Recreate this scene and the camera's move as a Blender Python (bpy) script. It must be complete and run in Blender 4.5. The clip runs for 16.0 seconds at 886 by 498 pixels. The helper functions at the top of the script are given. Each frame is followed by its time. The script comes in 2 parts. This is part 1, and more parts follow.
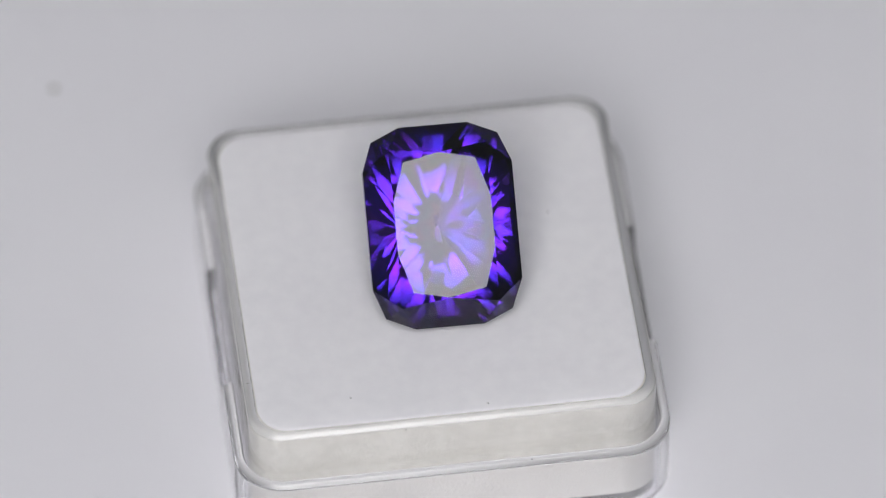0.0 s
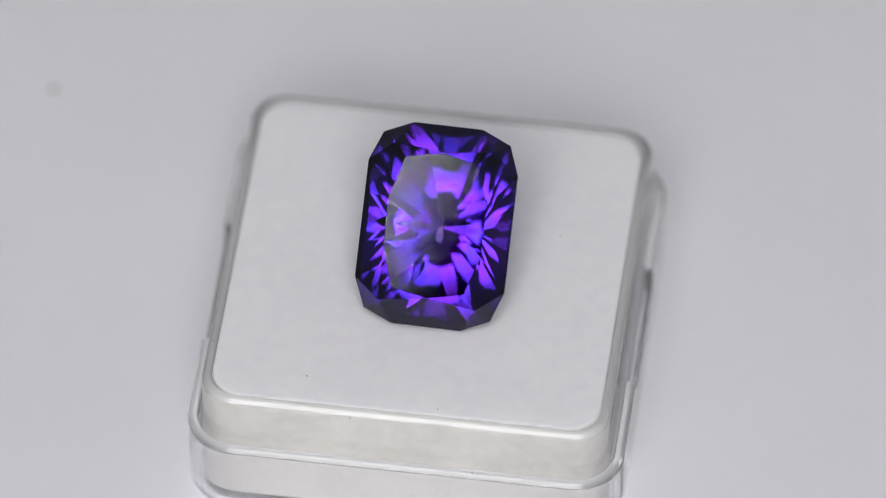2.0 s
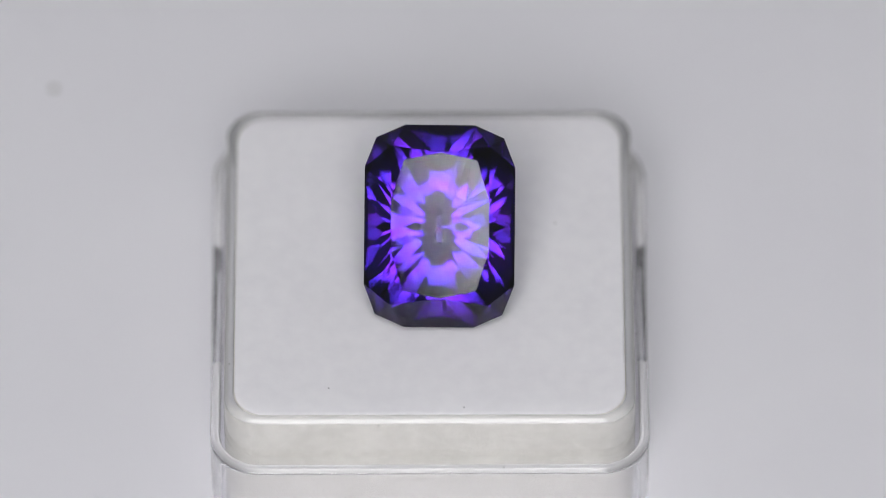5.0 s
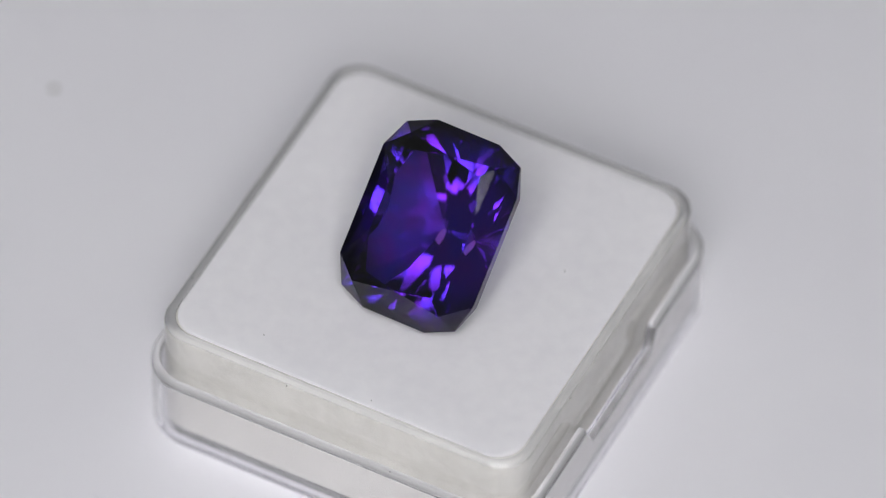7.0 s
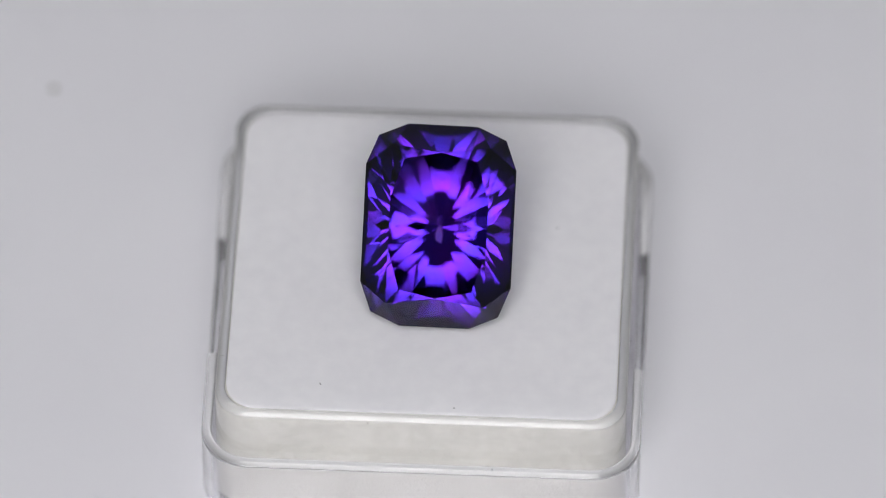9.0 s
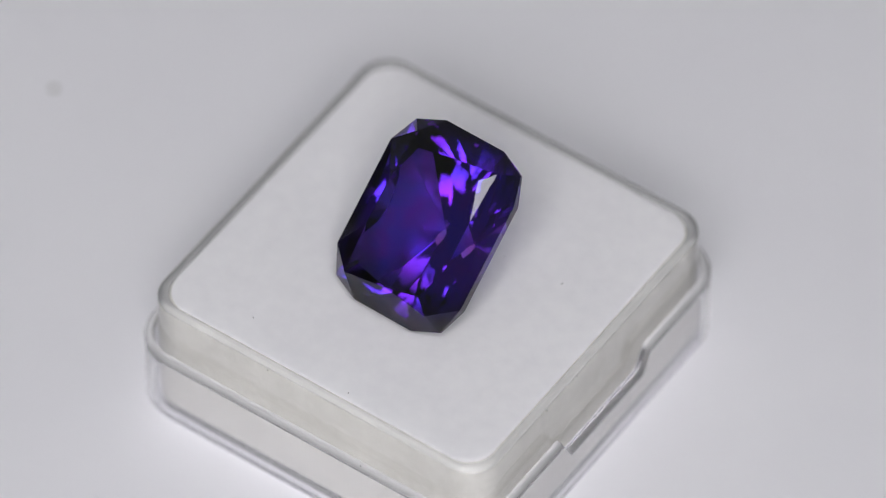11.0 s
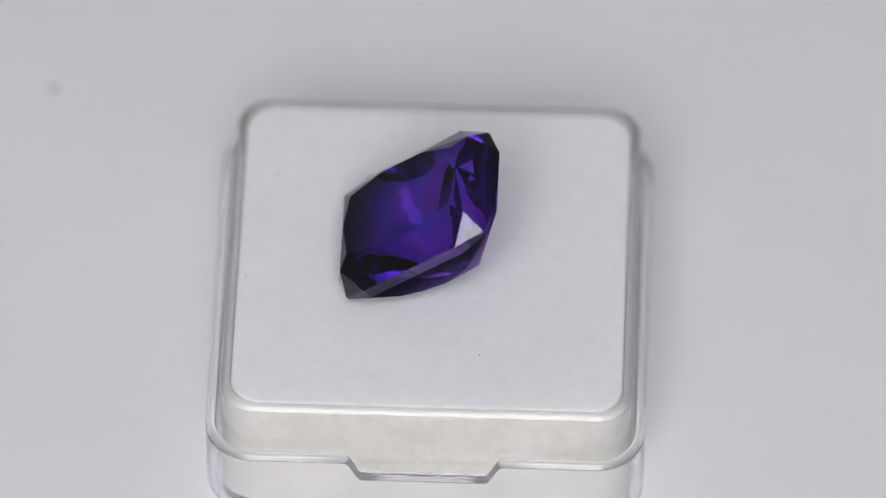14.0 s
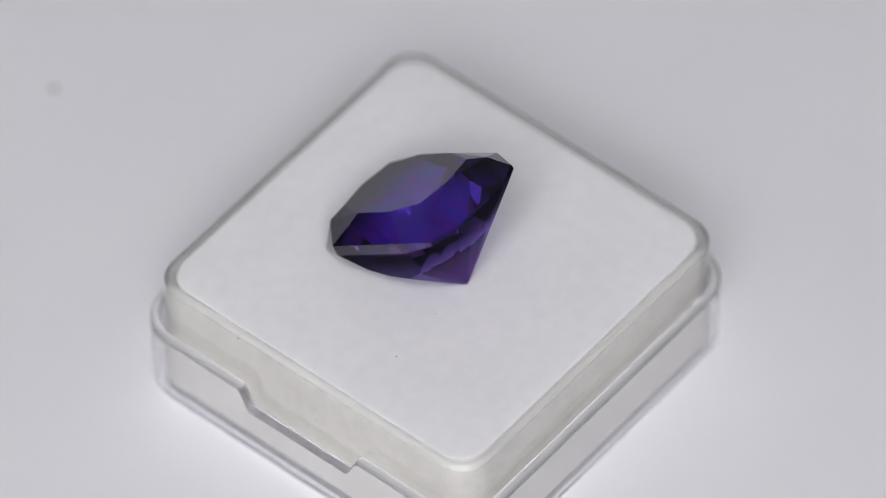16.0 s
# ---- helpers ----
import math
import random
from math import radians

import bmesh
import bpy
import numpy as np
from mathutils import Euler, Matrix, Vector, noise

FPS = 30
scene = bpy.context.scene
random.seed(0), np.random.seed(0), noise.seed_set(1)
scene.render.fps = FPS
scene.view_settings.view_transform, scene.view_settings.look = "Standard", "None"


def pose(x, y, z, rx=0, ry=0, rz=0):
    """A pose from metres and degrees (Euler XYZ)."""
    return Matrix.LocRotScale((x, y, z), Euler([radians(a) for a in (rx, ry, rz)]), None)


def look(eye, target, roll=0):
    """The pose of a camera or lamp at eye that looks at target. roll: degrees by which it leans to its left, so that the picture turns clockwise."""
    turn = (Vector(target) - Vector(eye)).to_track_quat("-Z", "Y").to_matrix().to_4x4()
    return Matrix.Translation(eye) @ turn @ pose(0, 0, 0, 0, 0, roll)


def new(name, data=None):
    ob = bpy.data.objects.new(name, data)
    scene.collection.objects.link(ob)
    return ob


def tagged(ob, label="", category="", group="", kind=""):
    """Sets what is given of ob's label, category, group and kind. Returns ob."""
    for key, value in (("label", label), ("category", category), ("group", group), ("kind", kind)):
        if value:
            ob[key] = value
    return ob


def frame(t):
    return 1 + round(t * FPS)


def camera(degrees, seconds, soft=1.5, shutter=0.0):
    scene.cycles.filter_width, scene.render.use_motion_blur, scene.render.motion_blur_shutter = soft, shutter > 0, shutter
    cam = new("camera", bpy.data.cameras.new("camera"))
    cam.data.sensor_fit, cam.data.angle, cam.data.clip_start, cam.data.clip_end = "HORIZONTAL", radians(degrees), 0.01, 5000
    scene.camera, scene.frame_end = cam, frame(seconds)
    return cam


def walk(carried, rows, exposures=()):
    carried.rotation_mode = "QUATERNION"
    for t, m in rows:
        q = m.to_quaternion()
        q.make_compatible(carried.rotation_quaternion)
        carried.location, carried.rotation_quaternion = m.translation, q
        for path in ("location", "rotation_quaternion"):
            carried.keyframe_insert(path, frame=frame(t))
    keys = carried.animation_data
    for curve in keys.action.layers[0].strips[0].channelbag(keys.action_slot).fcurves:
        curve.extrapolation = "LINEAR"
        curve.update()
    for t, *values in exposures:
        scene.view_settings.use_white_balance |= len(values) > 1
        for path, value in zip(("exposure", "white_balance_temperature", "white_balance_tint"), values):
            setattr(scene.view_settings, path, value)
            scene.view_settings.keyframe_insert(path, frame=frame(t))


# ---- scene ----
H = 0.0114                     # height of the box's top over the table
cam = camera(5.3654, 16.0, soft=1.0)
cam.data.dof.use_dof = True
cam.data.dof.focus_distance = 0.694
cam.data.dof.aperture_fstop = 14.0
CAM = look((0.0, -0.44935, 0.53673 + H), (0.000568, 0.000682, 0.000572 + H))
walk(cam, [(0.0, CAM), (16.0, CAM)], exposures=[(0.0, 0.0), (12.5, 0.0), (14.5, 0.05), (16.0, 0.05)])

# ---------------------------------------------------------------- light
world = bpy.data.worlds.new("world")
scene.world = world
world.use_nodes = True
world.node_tree.nodes["Background"].inputs["Color"].default_value = (0.95, 0.97, 1.0, 1)
world.node_tree.nodes["Background"].inputs["Strength"].default_value = 0.155
RING = 8.1                     # glow of the ring lamp round the lens


# ---------------------------------------------------------------- materials
def material(name):
    m = bpy.data.materials.new(name)
    m.use_nodes = True
    return m, m.node_tree.nodes, m.node_tree.links, m.node_tree.nodes["Principled BSDF"]


def plain(name, colour, rough=0.5, **more):
    m, n, l, b = material(name)
    b.inputs["Base Color"].default_value = (*colour, 1)
    b.inputs["Roughness"].default_value = rough
    for key, value in more.items():
        b.inputs[key.replace("_", " ")].default_value = value
    return m


def grained(name, low, high, scale, rough, bump, bump_scale, big=6.0):
    """Paint, foam or board: blotches at two scales and a fine relief."""
    m, n, l, b = material(name)
    co = n.new("ShaderNodeTexCoord")
    fine, wide = n.new("ShaderNodeTexNoise"), n.new("ShaderNodeTexNoise")
    fine.inputs["Scale"].default_value, fine.inputs["Detail"].default_value = scale, 6
    wide.inputs["Scale"].default_value, wide.inputs["Detail"].default_value = scale / big, 3
    both = n.new("ShaderNodeMath")
    both.operation = "MULTIPLY_ADD"
    both.inputs[1].default_value = 0.5
    half = n.new("ShaderNodeMath")
    half.operation = "MULTIPLY"
    half.inputs[1].default_value = 0.5
    ramp = n.new("ShaderNodeValToRGB")
    ramp.color_ramp.elements[0].position, ramp.color_ramp.elements[1].position = 0.38, 0.62
    ramp.color_ramp.elements[0].color, ramp.color_ramp.elements[1].color = (*low, 1), (*high, 1)
    relief, tex = n.new("ShaderNodeBump"), n.new("ShaderNodeTexNoise")
    tex.inputs["Scale"].default_value, tex.inputs["Detail"].default_value = bump_scale, 4
    relief.inputs["Strength"].default_value, relief.inputs["Distance"].default_value = bump, 0.0002
    for t in (fine, wide, tex):
        l.new(co.outputs["Object"], t.inputs["Vector"])
    l.new(wide.outputs["Fac"], half.inputs[0])
    l.new(fine.outputs["Fac"], both.inputs[0])
    l.new(half.outputs[0], both.inputs[2])
    l.new(both.outputs[0], ramp.inputs["Fac"])
    l.new(ramp.outputs["Color"], b.inputs["Base Color"])
    l.new(tex.outputs["Fac"], relief.inputs["Height"])
    l.new(relief.outputs["Normal"], b.inputs["Normal"])
    b.inputs["Roughness"].default_value = rough
    return m


TABLE = grained("white_board", (0.84, 0.835, 0.885), (0.867, 0.862, 0.908), 60, 0.75, 0.05, 1500)
FOAM = grained("white_foam", (0.845, 0.838, 0.876), (0.888, 0.881, 0.914), 900, 0.95, 0.06, 2600)
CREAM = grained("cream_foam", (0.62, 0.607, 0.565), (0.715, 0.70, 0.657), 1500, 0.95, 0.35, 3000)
DUST = plain("dark_dust", (0.09, 0.085, 0.09), 0.8)
HOUSING = plain("black_plastic", (0.012, 0.012, 0.013), 0.6)
GLOW, _n, _l, _b = material("lamp_diffuser")
_b.inputs["Base Color"].default_value = (0.9, 0.9, 0.9, 1)
_b.inputs["Emission Color"].default_value = (1.0, 0.985, 0.99, 1)
_co, _len, _near, _glow = (_n.new("ShaderNode" + k) for k in ("TexCoord", "VectorMath", "MapRange", "Math"))
_len.operation, _glow.operation = "LENGTH", "MULTIPLY"
_near.interpolation_type = "SMOOTHSTEP"        # the diffuser glows less towards its outer edge
for _key, _value in (("From Min", 0.09), ("From Max", 0.225), ("To Min", 1.0), ("To Max", 0.72)):
    _near.inputs[_key].default_value = _value
_glow.inputs[1].default_value = RING
_l.new(_co.outputs["Object"], _len.inputs[0])
_l.new(_len.outputs["Value"], _near.inputs["Value"])
_l.new(_near.outputs["Result"], _glow.inputs[0])
_l.new(_glow.outputs["Value"], _b.inputs["Emission Strength"])


def clear_plastic(name, clarity, colour, lip):
    m, n, l, b = material(name)
    b.inputs["Base Color"].default_value = (*colour, 1)
    b.inputs["Transmission Weight"].default_value = clarity
    b.inputs["IOR"].default_value = 1.49
    b.inputs["Roughness"].default_value = 0.03
    co, tex, relief = n.new("ShaderNodeTexCoord"), n.new("ShaderNodeTexNoise"), n.new("ShaderNodeBump")
    tex.inputs["Scale"].default_value = 350
    relief.inputs["Strength"].default_value, relief.inputs["Distance"].default_value = 0.05, 0.0003
    l.new(co.outputs["Object"], tex.inputs["Vector"])
    l.new(tex.outputs["Fac"], relief.inputs["Height"])
    l.new(relief.outputs["Normal"], b.inputs["Normal"])
    # milky lip: heights between which it sets in, and its clarity
    # its whiteness puts the light that the lip catches into the plastic
    xyz, zone = n.new("ShaderNodeSeparateXYZ"), n.new("ShaderNodeMapRange")
    for key, value in (("From Min", lip[0]), ("From Max", lip[1]), ("To Min", clarity), ("To Max", lip[2])):
        zone.inputs[key].default_value = value
    l.new(co.outputs["Object"], xyz.inputs[0])
    l.new(xyz.outputs["Z"], zone.inputs["Value"])
    l.new(zone.outputs["Result"], b.inputs["Transmission Weight"])
    return m


def zoned(n, l, low, high, scale):
    """Colour zones of the grown crystal."""
    co, tex, ramp = n.new("ShaderNodeTexCoord"), n.new("ShaderNodeTexNoise"), n.new("ShaderNodeValToRGB")
    tex.inputs["Scale"].default_value, tex.inputs["Detail"].default_value = scale, 1.5
    ramp.color_ramp.elements[0].position, ramp.color_ramp.elements[1].position = 0.40, 0.62
    ramp.color_ramp.elements[0].color, ramp.color_ramp.elements[1].color = (*low, 1), (*high, 1)
    l.new(co.outputs["Object"], tex.inputs["Vector"])
    l.new(tex.outputs["Fac"], ramp.inputs["Fac"])
    return co, ramp.outputs["Color"]


def amethyst(name, low, high, scale):
    """Purple quartz, as the crown lets light in and out."""
    m, n, l, b = material(name)
    co, colour = zoned(n, l, low, high, scale)
    l.new(colour, b.inputs["Base Color"])
    b.inputs["Transmission Weight"].default_value = 1.0
    b.inputs["IOR"].default_value = 1.55
    b.inputs["Roughness"].default_value = 0.0
    return m


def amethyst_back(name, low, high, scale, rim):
    """The same quartz where light turns back inside: each turn takes colour; towards the girdle dark is painted in."""
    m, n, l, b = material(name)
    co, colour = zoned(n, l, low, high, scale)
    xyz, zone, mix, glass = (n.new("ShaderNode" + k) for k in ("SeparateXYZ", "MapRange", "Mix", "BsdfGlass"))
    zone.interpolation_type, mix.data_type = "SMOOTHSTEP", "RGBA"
    # colour darkens up to the girdle, for facets that should return no light
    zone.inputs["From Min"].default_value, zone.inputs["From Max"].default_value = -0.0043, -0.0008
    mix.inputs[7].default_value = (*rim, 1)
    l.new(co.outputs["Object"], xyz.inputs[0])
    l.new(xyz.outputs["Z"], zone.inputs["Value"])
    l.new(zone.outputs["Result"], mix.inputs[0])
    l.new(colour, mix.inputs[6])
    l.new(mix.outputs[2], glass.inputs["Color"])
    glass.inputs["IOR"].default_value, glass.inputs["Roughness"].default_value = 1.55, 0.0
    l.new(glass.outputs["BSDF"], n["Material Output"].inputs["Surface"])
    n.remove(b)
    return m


CLEAR = clear_plastic("clear_plastic", 0.94, (0.95, 0.955, 0.985), (-0.00045, -0.0002, 0.68))
HAZY = clear_plastic("hazy_plastic", 0.93, (0.95, 0.948, 0.965), (-0.0048, -0.0044, 0.48))
GEM = amethyst("amethyst", (0.20, 0.13, 0.84), (0.42, 0.085, 0.66), 420)
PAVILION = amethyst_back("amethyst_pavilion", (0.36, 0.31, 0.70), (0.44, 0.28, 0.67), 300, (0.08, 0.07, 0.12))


# ---------------------------------------------------------------- builders
def part(name, bm, mat, parent=None, label="", smooth=False):
    me = bpy.data.meshes.new(name)
    bmesh.ops.recalc_face_normals(bm, faces=bm.faces)
    bm.to_mesh(me)
    bm.free()
    me.materials.append(mat)
    if smooth:
        me.polygons.foreach_set("use_smooth", [True] * len(me.polygons))
        me.set_sharp_from_angle(angle=radians(40))
    ob = new(name, me)
    ob.parent = parent
    if label:
        tagged(ob, label)
    return ob


def ring_points(half, r, stops=()):
    """The outline of a square with rounded corners, with extra stops along the sides that face x."""
    pts, n = [], 22
    for k, (sx, sy) in enumerate(((1, 1), (-1, 1), (-1, -1), (1, -1))):
        for i in range(n + 1):
            a = radians(90) * (k + i / n)
            pts.append((sx * (half - r) + r * math.cos(a), sy * (half - r) + r * math.sin(a)))
        if k in (1, 3):
            order = sorted(stops, reverse=(k == 1))
            pts += [((-half if k == 1 else half), s) for s in order]
    return pts


def lathe_square(levels, stops=(), dip=None):
    """Rings of (half width, corner radius, height), joined and closed at both ends. dip lowers chosen rings along the sides."""
    bm, rings = bmesh.new(), []
    for i, (half, r, z) in enumerate(levels):
        rings.append([bm.verts.new((x, y, z - (dip(x, y, half) if dip and i in dip.rings else 0))) for x, y in ring_points(half, r, stops)])
    for a, b in zip(rings, rings[1:]):
        for i in range(len(a)):
            j = (i + 1) % len(a)
            bm.faces.new((a[i], a[j], b[j], b[i]))
    bm.faces.new(rings[0])
    bm.faces.new(list(reversed(rings[-1])))
    return bm


def disc(bm, radius, z, n=12, squash=1.0, turn=0.0):
    return bm.faces.new([bm.verts.new((radius * math.cos(6.2832 * i / n + turn), squash * radius * math.sin(6.2832 * i / n + turn), z)) for i in range(n)])


# ---------------------------------------------------------------- table
bm = bmesh.new()
disc(bm, 2.5, -0.0015, 64)
tagged(part("ground", bm, grained("dark_tabletop", (0.03, 0.03, 0.032), (0.05, 0.048, 0.046), 30, 0.6, 0.1, 400)), "dark matt tabletop under the white board", "tabletop", kind="structure")


def board(x0, x1, y0, y1, z0, z1):
    bm = bmesh.new()
    bmesh.ops.create_cube(bm, size=1.0)
    bmesh.ops.scale(bm, vec=(x1 - x0, y1 - y0, z1 - z0), verts=bm.verts)
    bmesh.ops.translate(bm, vec=((x0 + x1) / 2, (y0 + y1) / 2, (z0 + z1) / 2), verts=bm.verts)
    bmesh.ops.bevel(bm, geom=bm.edges[:], offset=0.0003, segments=2, affect="EDGES")
    return bm


tagged(part("white_board", board(-0.085, 0.085, -0.10, 0.45, -0.0015, 0.0), TABLE), "smooth matt white board under the box", "board")


# ---------------------------------------------------------------- ring lamp round the lens
def ring_lamp():
    lamp = new("ring_lamp")
    lamp.matrix_basis = look((-0.041, -0.3980, 0.4754 + H), (-0.041, 0.0, H))

    def ring(levels, n=96):
        bm, loops = bmesh.new(), []
        for r, z in levels:
            loops.append([bm.verts.new((r * math.cos(6.28318 * i / n), r * math.sin(6.28318 * i / n), z)) for i in range(n)])
        for a, b in zip(loops, loops[1:] + loops[:1]):
            for i in range(n):
                j = (i + 1) % n
                bm.faces.new((a[i], a[j], b[j], b[i]))
        return bm
    part("diffuser", ring([(0.065, 0.0), (0.067, -0.003), (0.208, -0.003), (0.210, 0.0)]), GLOW, lamp, "glowing white diffuser ring", True)
    part("housing", ring([(0.063, -0.002), (0.065, 0.001), (0.210, 0.001), (0.213, -0.002), (0.213, 0.03), (0.063, 0.03)]), HOUSING, lamp, "black plastic housing", True)
    # added unseen disc: keeps the ring's hole dark in reflections, as the camera would
    bm = bmesh.new()
    disc(bm, 0.16, 0.17, 48)
    disc(bm, 0.16, 0.18, 48)
    bmesh.ops.bridge_loops(bm, edges=bm.edges)
    part("back_plate", bm, HOUSING, lamp, "added black disc in place of the dark camera")
    # stand
    def post(name, r0, r1, z0, z1, n=24):
        bm = bmesh.new()
        bmesh.ops.create_cone(bm, cap_ends=True, segments=n, radius1=r0, radius2=r1, depth=z1 - z0)
        ob = part(name, bm, HOUSING, lamp, smooth=True)
        ob.matrix_local = lamp.matrix_basis.inverted() @ Matrix.Translation((-0.041, -0.575, (z0 + z1) / 2))
        return ob
    post("pole", 0.008, 0.008, 0.01, 0.352)
    post("foot", 0.07, 0.066, 0.0, 0.012, 48)
    return tagged(lamp, "white glowing ring lamp in a black housing", "lamp")


ring_lamp()


# ---------------------------------------------------------------- box
CX, CY = -0.00045, -0.00020


def display_box():
    box = new("display_box")
    # open tray that carries the foam; its lip is chamfered outside
    h, r, t = 0.01508, 0.0025, 0.00072
    ri = r - 0.4 * t
    tray = [(h + 0.00005, r, 0.00062 - H), (h, r, -0.0007), (h, r, -0.00034), (h - 0.00002, r, -0.00027), (h - 0.00004, r - 0.00001, -0.00025), (h - 0.00017, r - 0.00006, -0.00012),
            (h - 0.00019, r - 0.00007, -0.0001), (h - 0.00028, r - 0.0001, -0.00002), (h - 0.00035, r - 0.0001, 0.0), (h - t + 0.00016, ri, 0.00001), (h - t + 0.00007, ri, -0.00003), (h - t + 0.00002, ri, -0.00011),
            (h - t, ri, -0.0003), (h - t, ri, -0.0006), (h - t, ri, 0.0010 - H)]
    tray_ob = part("tray", lathe_square(tray), CLEAR, box, "clear plastic tray", True)
    # larger lid underneath, its rim notched in two sides
    hl, rl, tl, rim = 0.01617, 0.0037, 0.00075, -0.0043
    deep, wide, slope = 0.0019, 0.0058, 0.0013

    def dip(x, y, half):
        a = abs(y)
        if a > wide or abs(x) < half - 1e-4:
            return 0.0
        k = min(1.0, (wide - a) / slope)
        return deep * k * k * (3 - 2 * k)
    dip.rings = tuple(range(4, 15))
    run = [wide - slope * i / 8 for i in range(9)]
    stops = [-a for a in run] + run
    lid = [(hl - 0.0006, rl - 0.0005, 0.0 - H), (hl - 0.00012, rl, 0.00025 - H), (hl, rl, 0.0007 - H), (hl, rl, 0.0009 - H), (hl, rl, rim - 0.0007), (hl, rl, rim - 0.00042),
           (hl - 0.00002, rl, rim - 0.00036), (hl - 0.00004, rl, rim - 0.00034), (hl - 0.00028, rl - 0.0001, rim - 0.0001), (hl - 0.0003, rl - 0.0001, rim - 0.00008), (hl - 0.00042, rl - 0.00015, rim),
           (hl - tl + 0.00014, rl - tl + 0.0001, rim - 0.00001), (hl - tl + 0.00005, rl - tl, rim - 0.0001), (hl - tl, rl - tl, rim - 0.0003), (hl - tl, rl - tl, rim - 0.0006), (hl - tl, rl - tl, 0.0006 - H)]
    lid_ob = part("lid", lathe_square(lid, stops, dip), HAZY, box, "clear plastic lid turned underneath", True)
    f = h - t + 0.00003
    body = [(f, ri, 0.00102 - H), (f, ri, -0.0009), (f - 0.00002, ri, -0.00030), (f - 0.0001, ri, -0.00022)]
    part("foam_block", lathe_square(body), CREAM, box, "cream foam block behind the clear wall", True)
    top = [(f - 0.00012, ri, -0.00021), (f - 0.00008, ri + 0.0002, -0.00012), (f - 0.00014, ri + 0.0002, -0.00007), (f - 0.0003, ri + 0.0002, -0.00003), (f - 0.0012, ri - 0.0004, 0.0)]
    part("foam_pad", lathe_square(top), FOAM, box, "matt white foam pad", True)
    for ob in box.children:
        ob.location = (CX, CY, 0)
    lid_ob.location = (-0.00044, -0.00030, 0)
    tray_ob.visible_shadow = lid_ob.visible_shadow = False
    # dust on foam and rim
    specks = ((-0.00785, -0.01215, 0.00003, 0.00012, 0.25, 2.2), (0.00205, -0.01395, 0.0, 0.00006, 0.8, 0), (0.00892, 0.00358, 0.00003, 0.00007, 0.8, 0), (0.00394, 0.00326, 0.00003, 0.00005, 0.7, 1),
              (-0.01515, -0.0098, 0.0, 0.00008, 0.8, 0), (-0.0042, -0.01542, -0.0003, 0.00008, 0.8, 0), (0.00496, -0.01655, -0.0038, 0.0001, 0.5, 0),
              (0.01472, -0.00673, -0.00035, 0.00007, 0.9, 0), (0.01472, -0.00285, -0.00025, 0.00006, 0.9, 0), (0.01472, 0.00894, -0.00015, 0.00006, 0.9, 0), (0.01472, 0.00928, -0.0002, 0.00006, 0.9, 0))
    for x, y, z, s, q, turn in specks:
        bm = bmesh.new()
        bmesh.ops.create_icosphere(bm, subdivisions=1, radius=s)
        bmesh.ops.scale(bm, vec=(1, q, 0.35), verts=bm.verts)
        ob = part("dust_speck", bm, DUST, box, "dark speck of dust")
        ob.location, ob.rotation_euler = (x, y, z), (0, 0, turn)
    return tagged(box, "clear plastic gem box with white foam on an upturned lid", "gem box")


# ---------------------------------------------------------------- gemstone
GEM_POSE = Matrix(((0.999843, 0.012765, 0.012318, 0.000299), (-0.002165, 0.777034, -0.629455, -0.00122),
                   (-0.017607, 0.629329, 0.776939, 0.005454), (0, 0, 0, 1)))


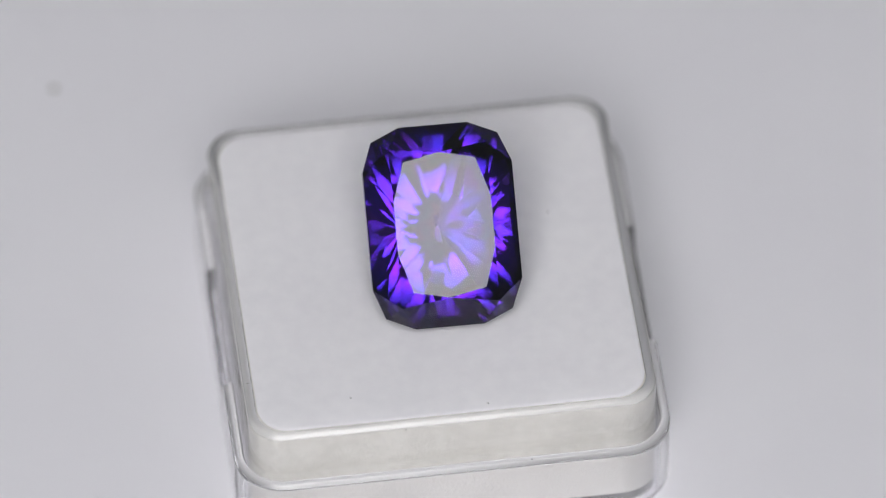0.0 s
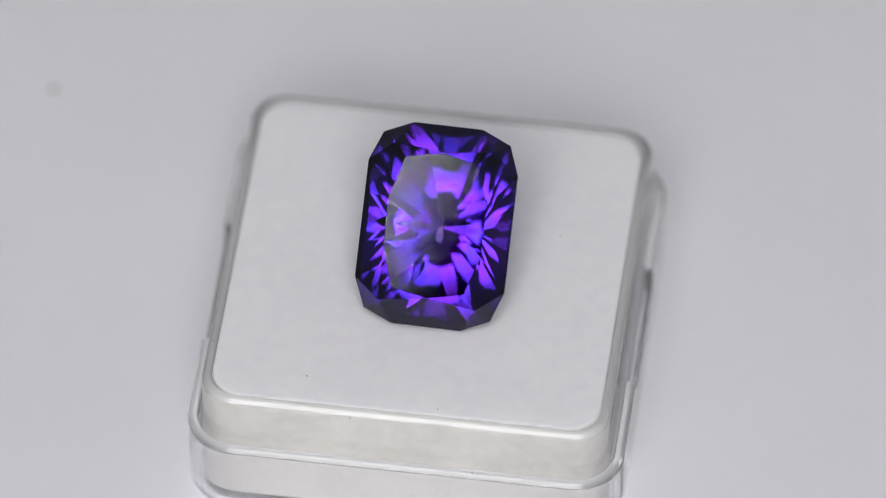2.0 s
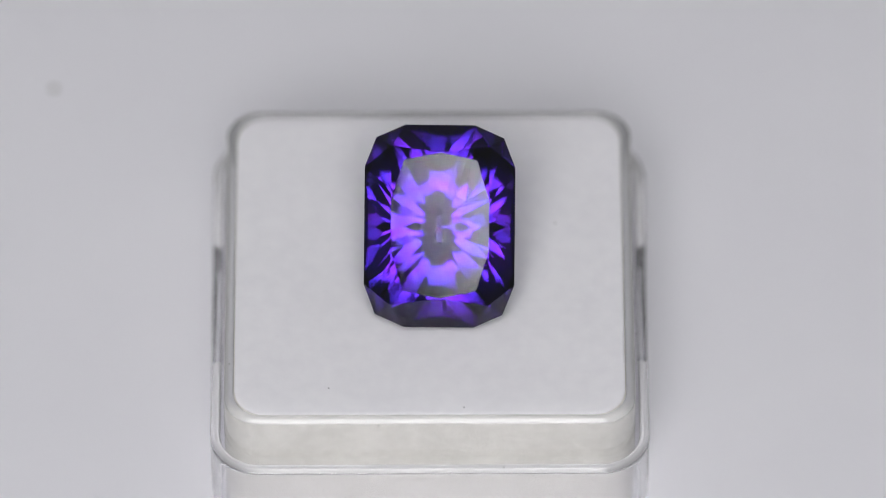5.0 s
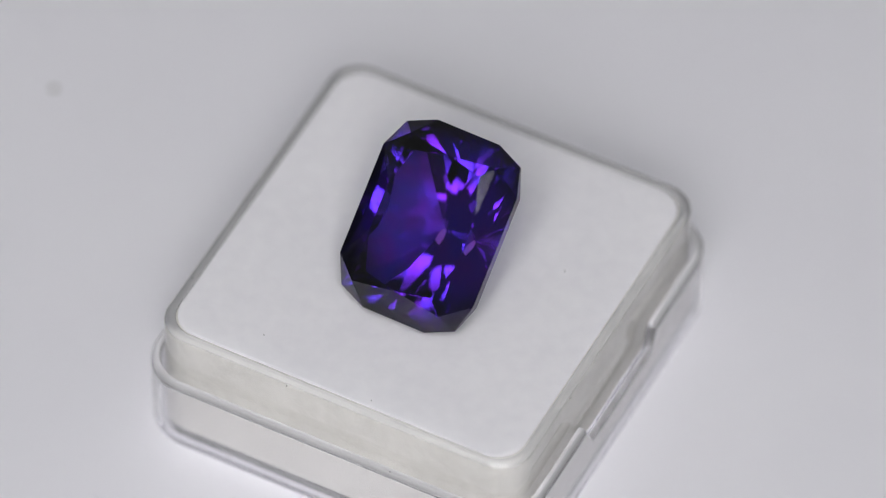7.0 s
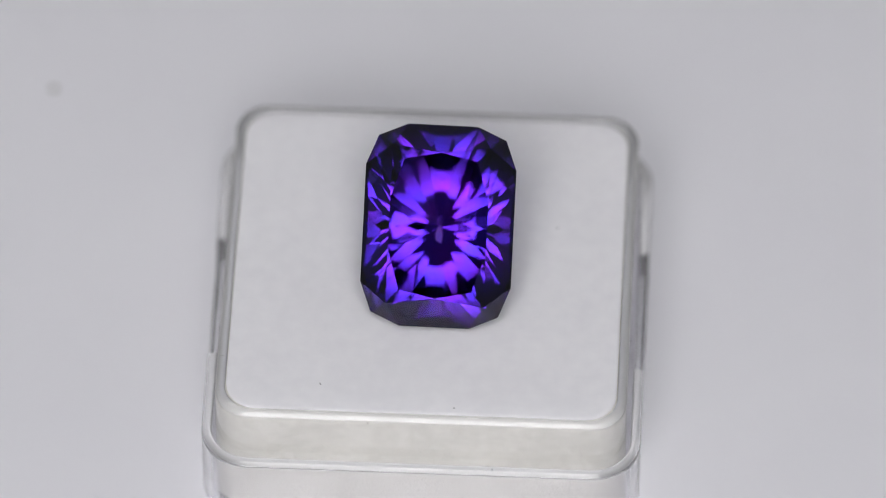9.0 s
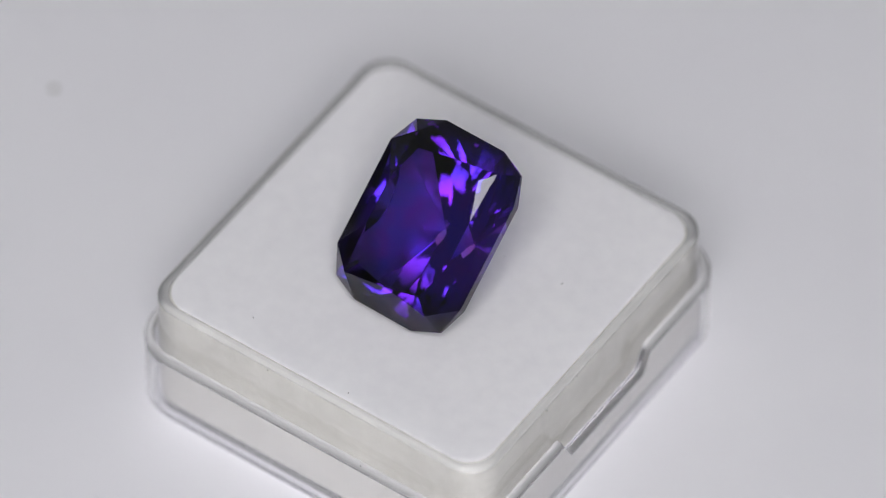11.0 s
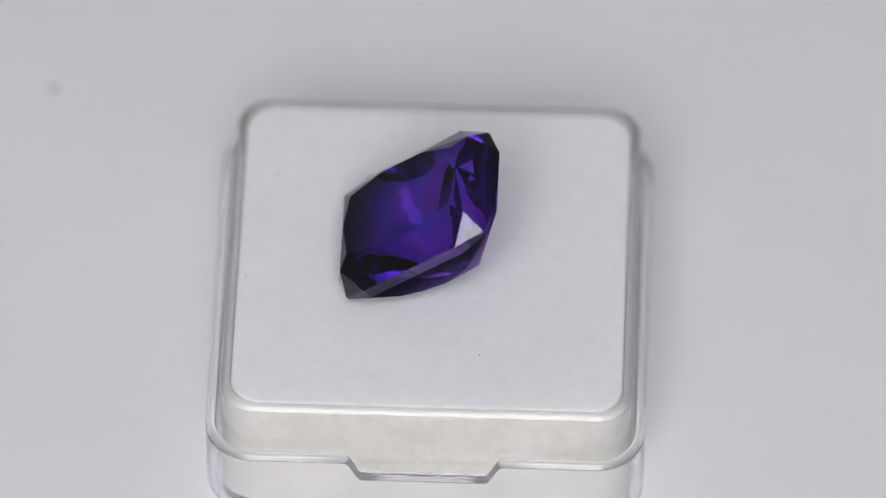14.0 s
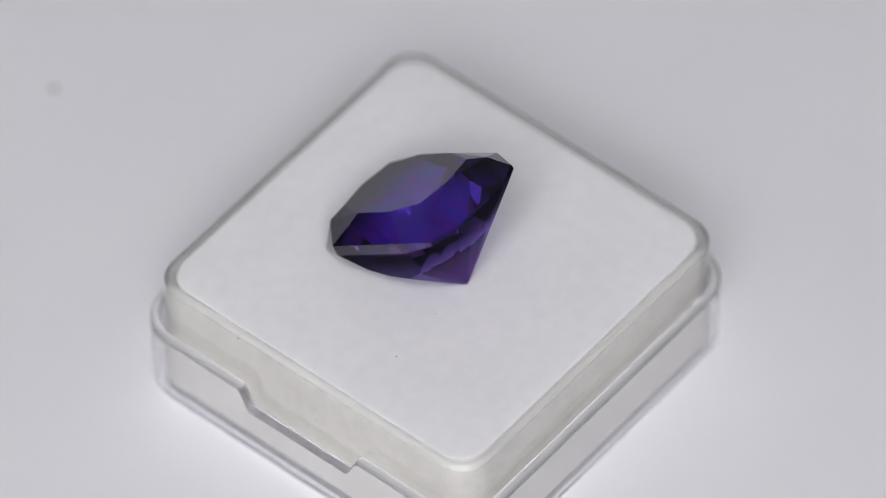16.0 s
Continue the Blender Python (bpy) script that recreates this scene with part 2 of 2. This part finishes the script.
def gemstone():
    """A cut stone: crown and girdle as a hull, the pavilion cut from below by planes."""
    mm, GT = 0.001, 0.12
    pts = []

    def four(x, y, z):
        for sx in (1, -1):
            for sy in (1, -1):
                if (x or sx > 0) and (y or sy > 0):
                    pts.append(Vector((x * sx, y * sy, z)) * mm)
    corners = ((2.55, 7.44), (4.69, 6.50), (5.53, 4.32))
    for (x, y), top in zip(corners, (0.05, 0.16, 0.76)):
        four(x, y, top), four(x, y, -9.0)
    four(0, 5.36, 2.3), four(2.68, 4.80, 2.3), four(3.60, 1.87, 2.3)   # table
    four(3.60, 5.85, 1.774)                    # crown breaks
    bm = bmesh.new()
    for p in pts:
        bm.verts.new(p)
    bmesh.ops.convex_hull(bm, input=bm.verts)
    bmesh.ops.dissolve_limit(bm, angle_limit=radians(1.0), verts=bm.verts, edges=bm.edges)

    def cut(point, azimuth, slope):
        """Takes away what lies under a plane through point, that falls towards the middle at slope degrees."""
        a, q = radians(azimuth), radians(slope)
        n = Vector((math.cos(a) * math.sin(q), math.sin(a) * math.sin(q), -math.cos(q)))
        bmesh.ops.bisect_plane(bm, geom=bm.verts[:] + bm.edges[:] + bm.faces[:], plane_co=Vector(point) * mm, plane_no=n, clear_outer=True, dist=1e-9)
        rim = [e for e in bm.edges if e.is_boundary]
        if rim:
            bmesh.ops.contextual_create(bm, geom=rim)
    for sx in (1, -1):                        # breaks under the girdle
        for sy in (1, -1):
            for (x0, y0), (x1, y1), slope in ((corners[0], corners[1], 52), (corners[1], corners[2], 59)):
                az = math.degrees(math.atan2(sy * (x1 - x0), sx * (y0 - y1)))
                cut((sx * x0, sy * y0, -GT), az, slope)
        cut((sx * 5.53, 0, -GT), 90 - 90 * sx, 66)
        cut((0, sx * 7.44, -GT), 90 * sx, 48)
    rng = random.Random(5)
    mains = ((9, 43.2), (27, 42.4), (45, 42.0), (63, 41.8), (81, 42.0))
    narrow = ((0, 41.7), (18, 41.2), (36, 41.2), (54, 41.0), (72, 40.9), (90, 41.3))
    for depth, rows in ((-7.26, mains), (-7.10, narrow)):    # mains to the culet, narrow facets between them
        for k, slope in rows:
            for az in sorted({k, -k, 180 - k, 180 + k} if k not in (0, 90) else {k, k + 180}):
                cut((0, 0, depth), az + rng.uniform(-1.5, 1.5), slope + rng.uniform(-0.3, 0.3))
    bmesh.ops.remove_doubles(bm, verts=bm.verts, dist=2e-6)
    bmesh.ops.recalc_face_normals(bm, faces=bm.faces)

    stone = new("gemstone")

    def facets(name, test, parent, label, mat=GEM):
        pick = bm.copy()
        bmesh.ops.delete(pick, geom=[f for f in pick.faces if not test(f.normal.z)], context="FACES")
        me = bpy.data.meshes.new(name)
        pick.to_mesh(me)
        pick.free()
        me.materials.append(mat)
        ob = new(name, me)
        ob.parent = parent
        return tagged(ob, label)
    crown = facets("crown", lambda z: 0.05 < z < 0.98, stone, "sloping purple crown facets")
    facets("table_facet", lambda z: z >= 0.98, crown, "large flat polished table facet")
    facets("girdle", lambda z: -0.05 <= z <= 0.05, stone, "thin polished girdle edge")
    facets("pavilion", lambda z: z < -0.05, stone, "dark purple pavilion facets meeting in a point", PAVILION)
    bm.free()
    return tagged(stone, "faceted deep purple gemstone lying tilted on white foam", "gemstone")


BOX, STONE = display_box(), gemstone()

# faint disc added on the board, stands in for dust on the camera's sensor
bm = bmesh.new()
disc(bm, 0.0003, 0.0, 16)
spot = part("board_mark", bm, plain("grey_mark", (0.33, 0.33, 0.29), 0.8))
tagged(spot, "faint grey disc on the white board in place of sensor dust", "speck")
spot.location = (-0.02926, 0.02676, 0.0001)


# ---------------------------------------------------------------- turning
TURNS = (
    (0, 7.45), (0.1, 6.44), (0.2, 4.46), (0.3, 2.61), (0.4, 0.92), (0.5, -0.72), (0.6, -2.49), (0.7, -4.38),
    (0.8, -5.97), (0.9, -7.83), (1, -8.84), (1.1, -7.99), (1.2, -6.23), (1.3, -4.38), (1.4, -2.49), (1.5, -0.84),
    (1.6, -0.63), (1.7, -2.60), (1.8, -4.59), (1.9, -6.25), (2, -7.78), (2.1, -9.21), (2.2, -7.91), (2.3, -5.89),
    (2.4, -4.40), (2.5, -2.37), (2.6, -0.63), (2.7, 1.47), (2.8, 3.39), (2.9, 5.14), (3, 5.24), (3.1, 3.72),
    (3.2, 1.95), (3.3, 0.10), (3.4, -1.85), (3.5, -3.47), (3.6, -5.32), (3.7, -6.97), (3.8, -8.84), (3.9, -10.73),
    (4, -12.33), (4.1, -13.57), (4.2, -12.37), (4.5, -7.00), (4.8, -1.70), (4.92, 0.20), (5.04, 0.00), (5.2, -3.60),
    (5.6, -10.80), (6, -18.10), (6.3, -23.53), (6.5, -27.14), (6.6, -28.78), (6.7, -30.63), (6.8, -30.60), (6.9, -29.41),
    (7, -27.79), (7.2, -24.51), (7.4, -20.38), (7.5, -18.64), (7.6, -16.48), (7.8, -13.18), (8, -9.62), (8.2, -6.05),
    (8.4, -2.42), (8.5, -1.15), (8.6, 1.14), (8.7, 2.10), (8.8, 0.58), (9, -2.82), (9.2, -6.56), (9.7, -14.60),
    (10.2, -22.80), (10.7, -30.90), (11.3, -40.32), (11.5, -44.60), (12, -53.90), (12.5, -63.61), (13, -73.22), (13.5, -82.77),
    (14, -92.23), (14.5, -101.48), (15, -111.13), (15.5, -120.64), (16, -129.21),
)


def motions():
    rows_box, rows_gem = [], []
    for t, a in TURNS:
        turn = pose(0, 0, H, 0, 0, a)
        rows_box.append((t, turn))
        rows_gem.append((t, turn @ GEM_POSE))
    walk(BOX, rows_box)
    walk(STONE, rows_gem)


motions()
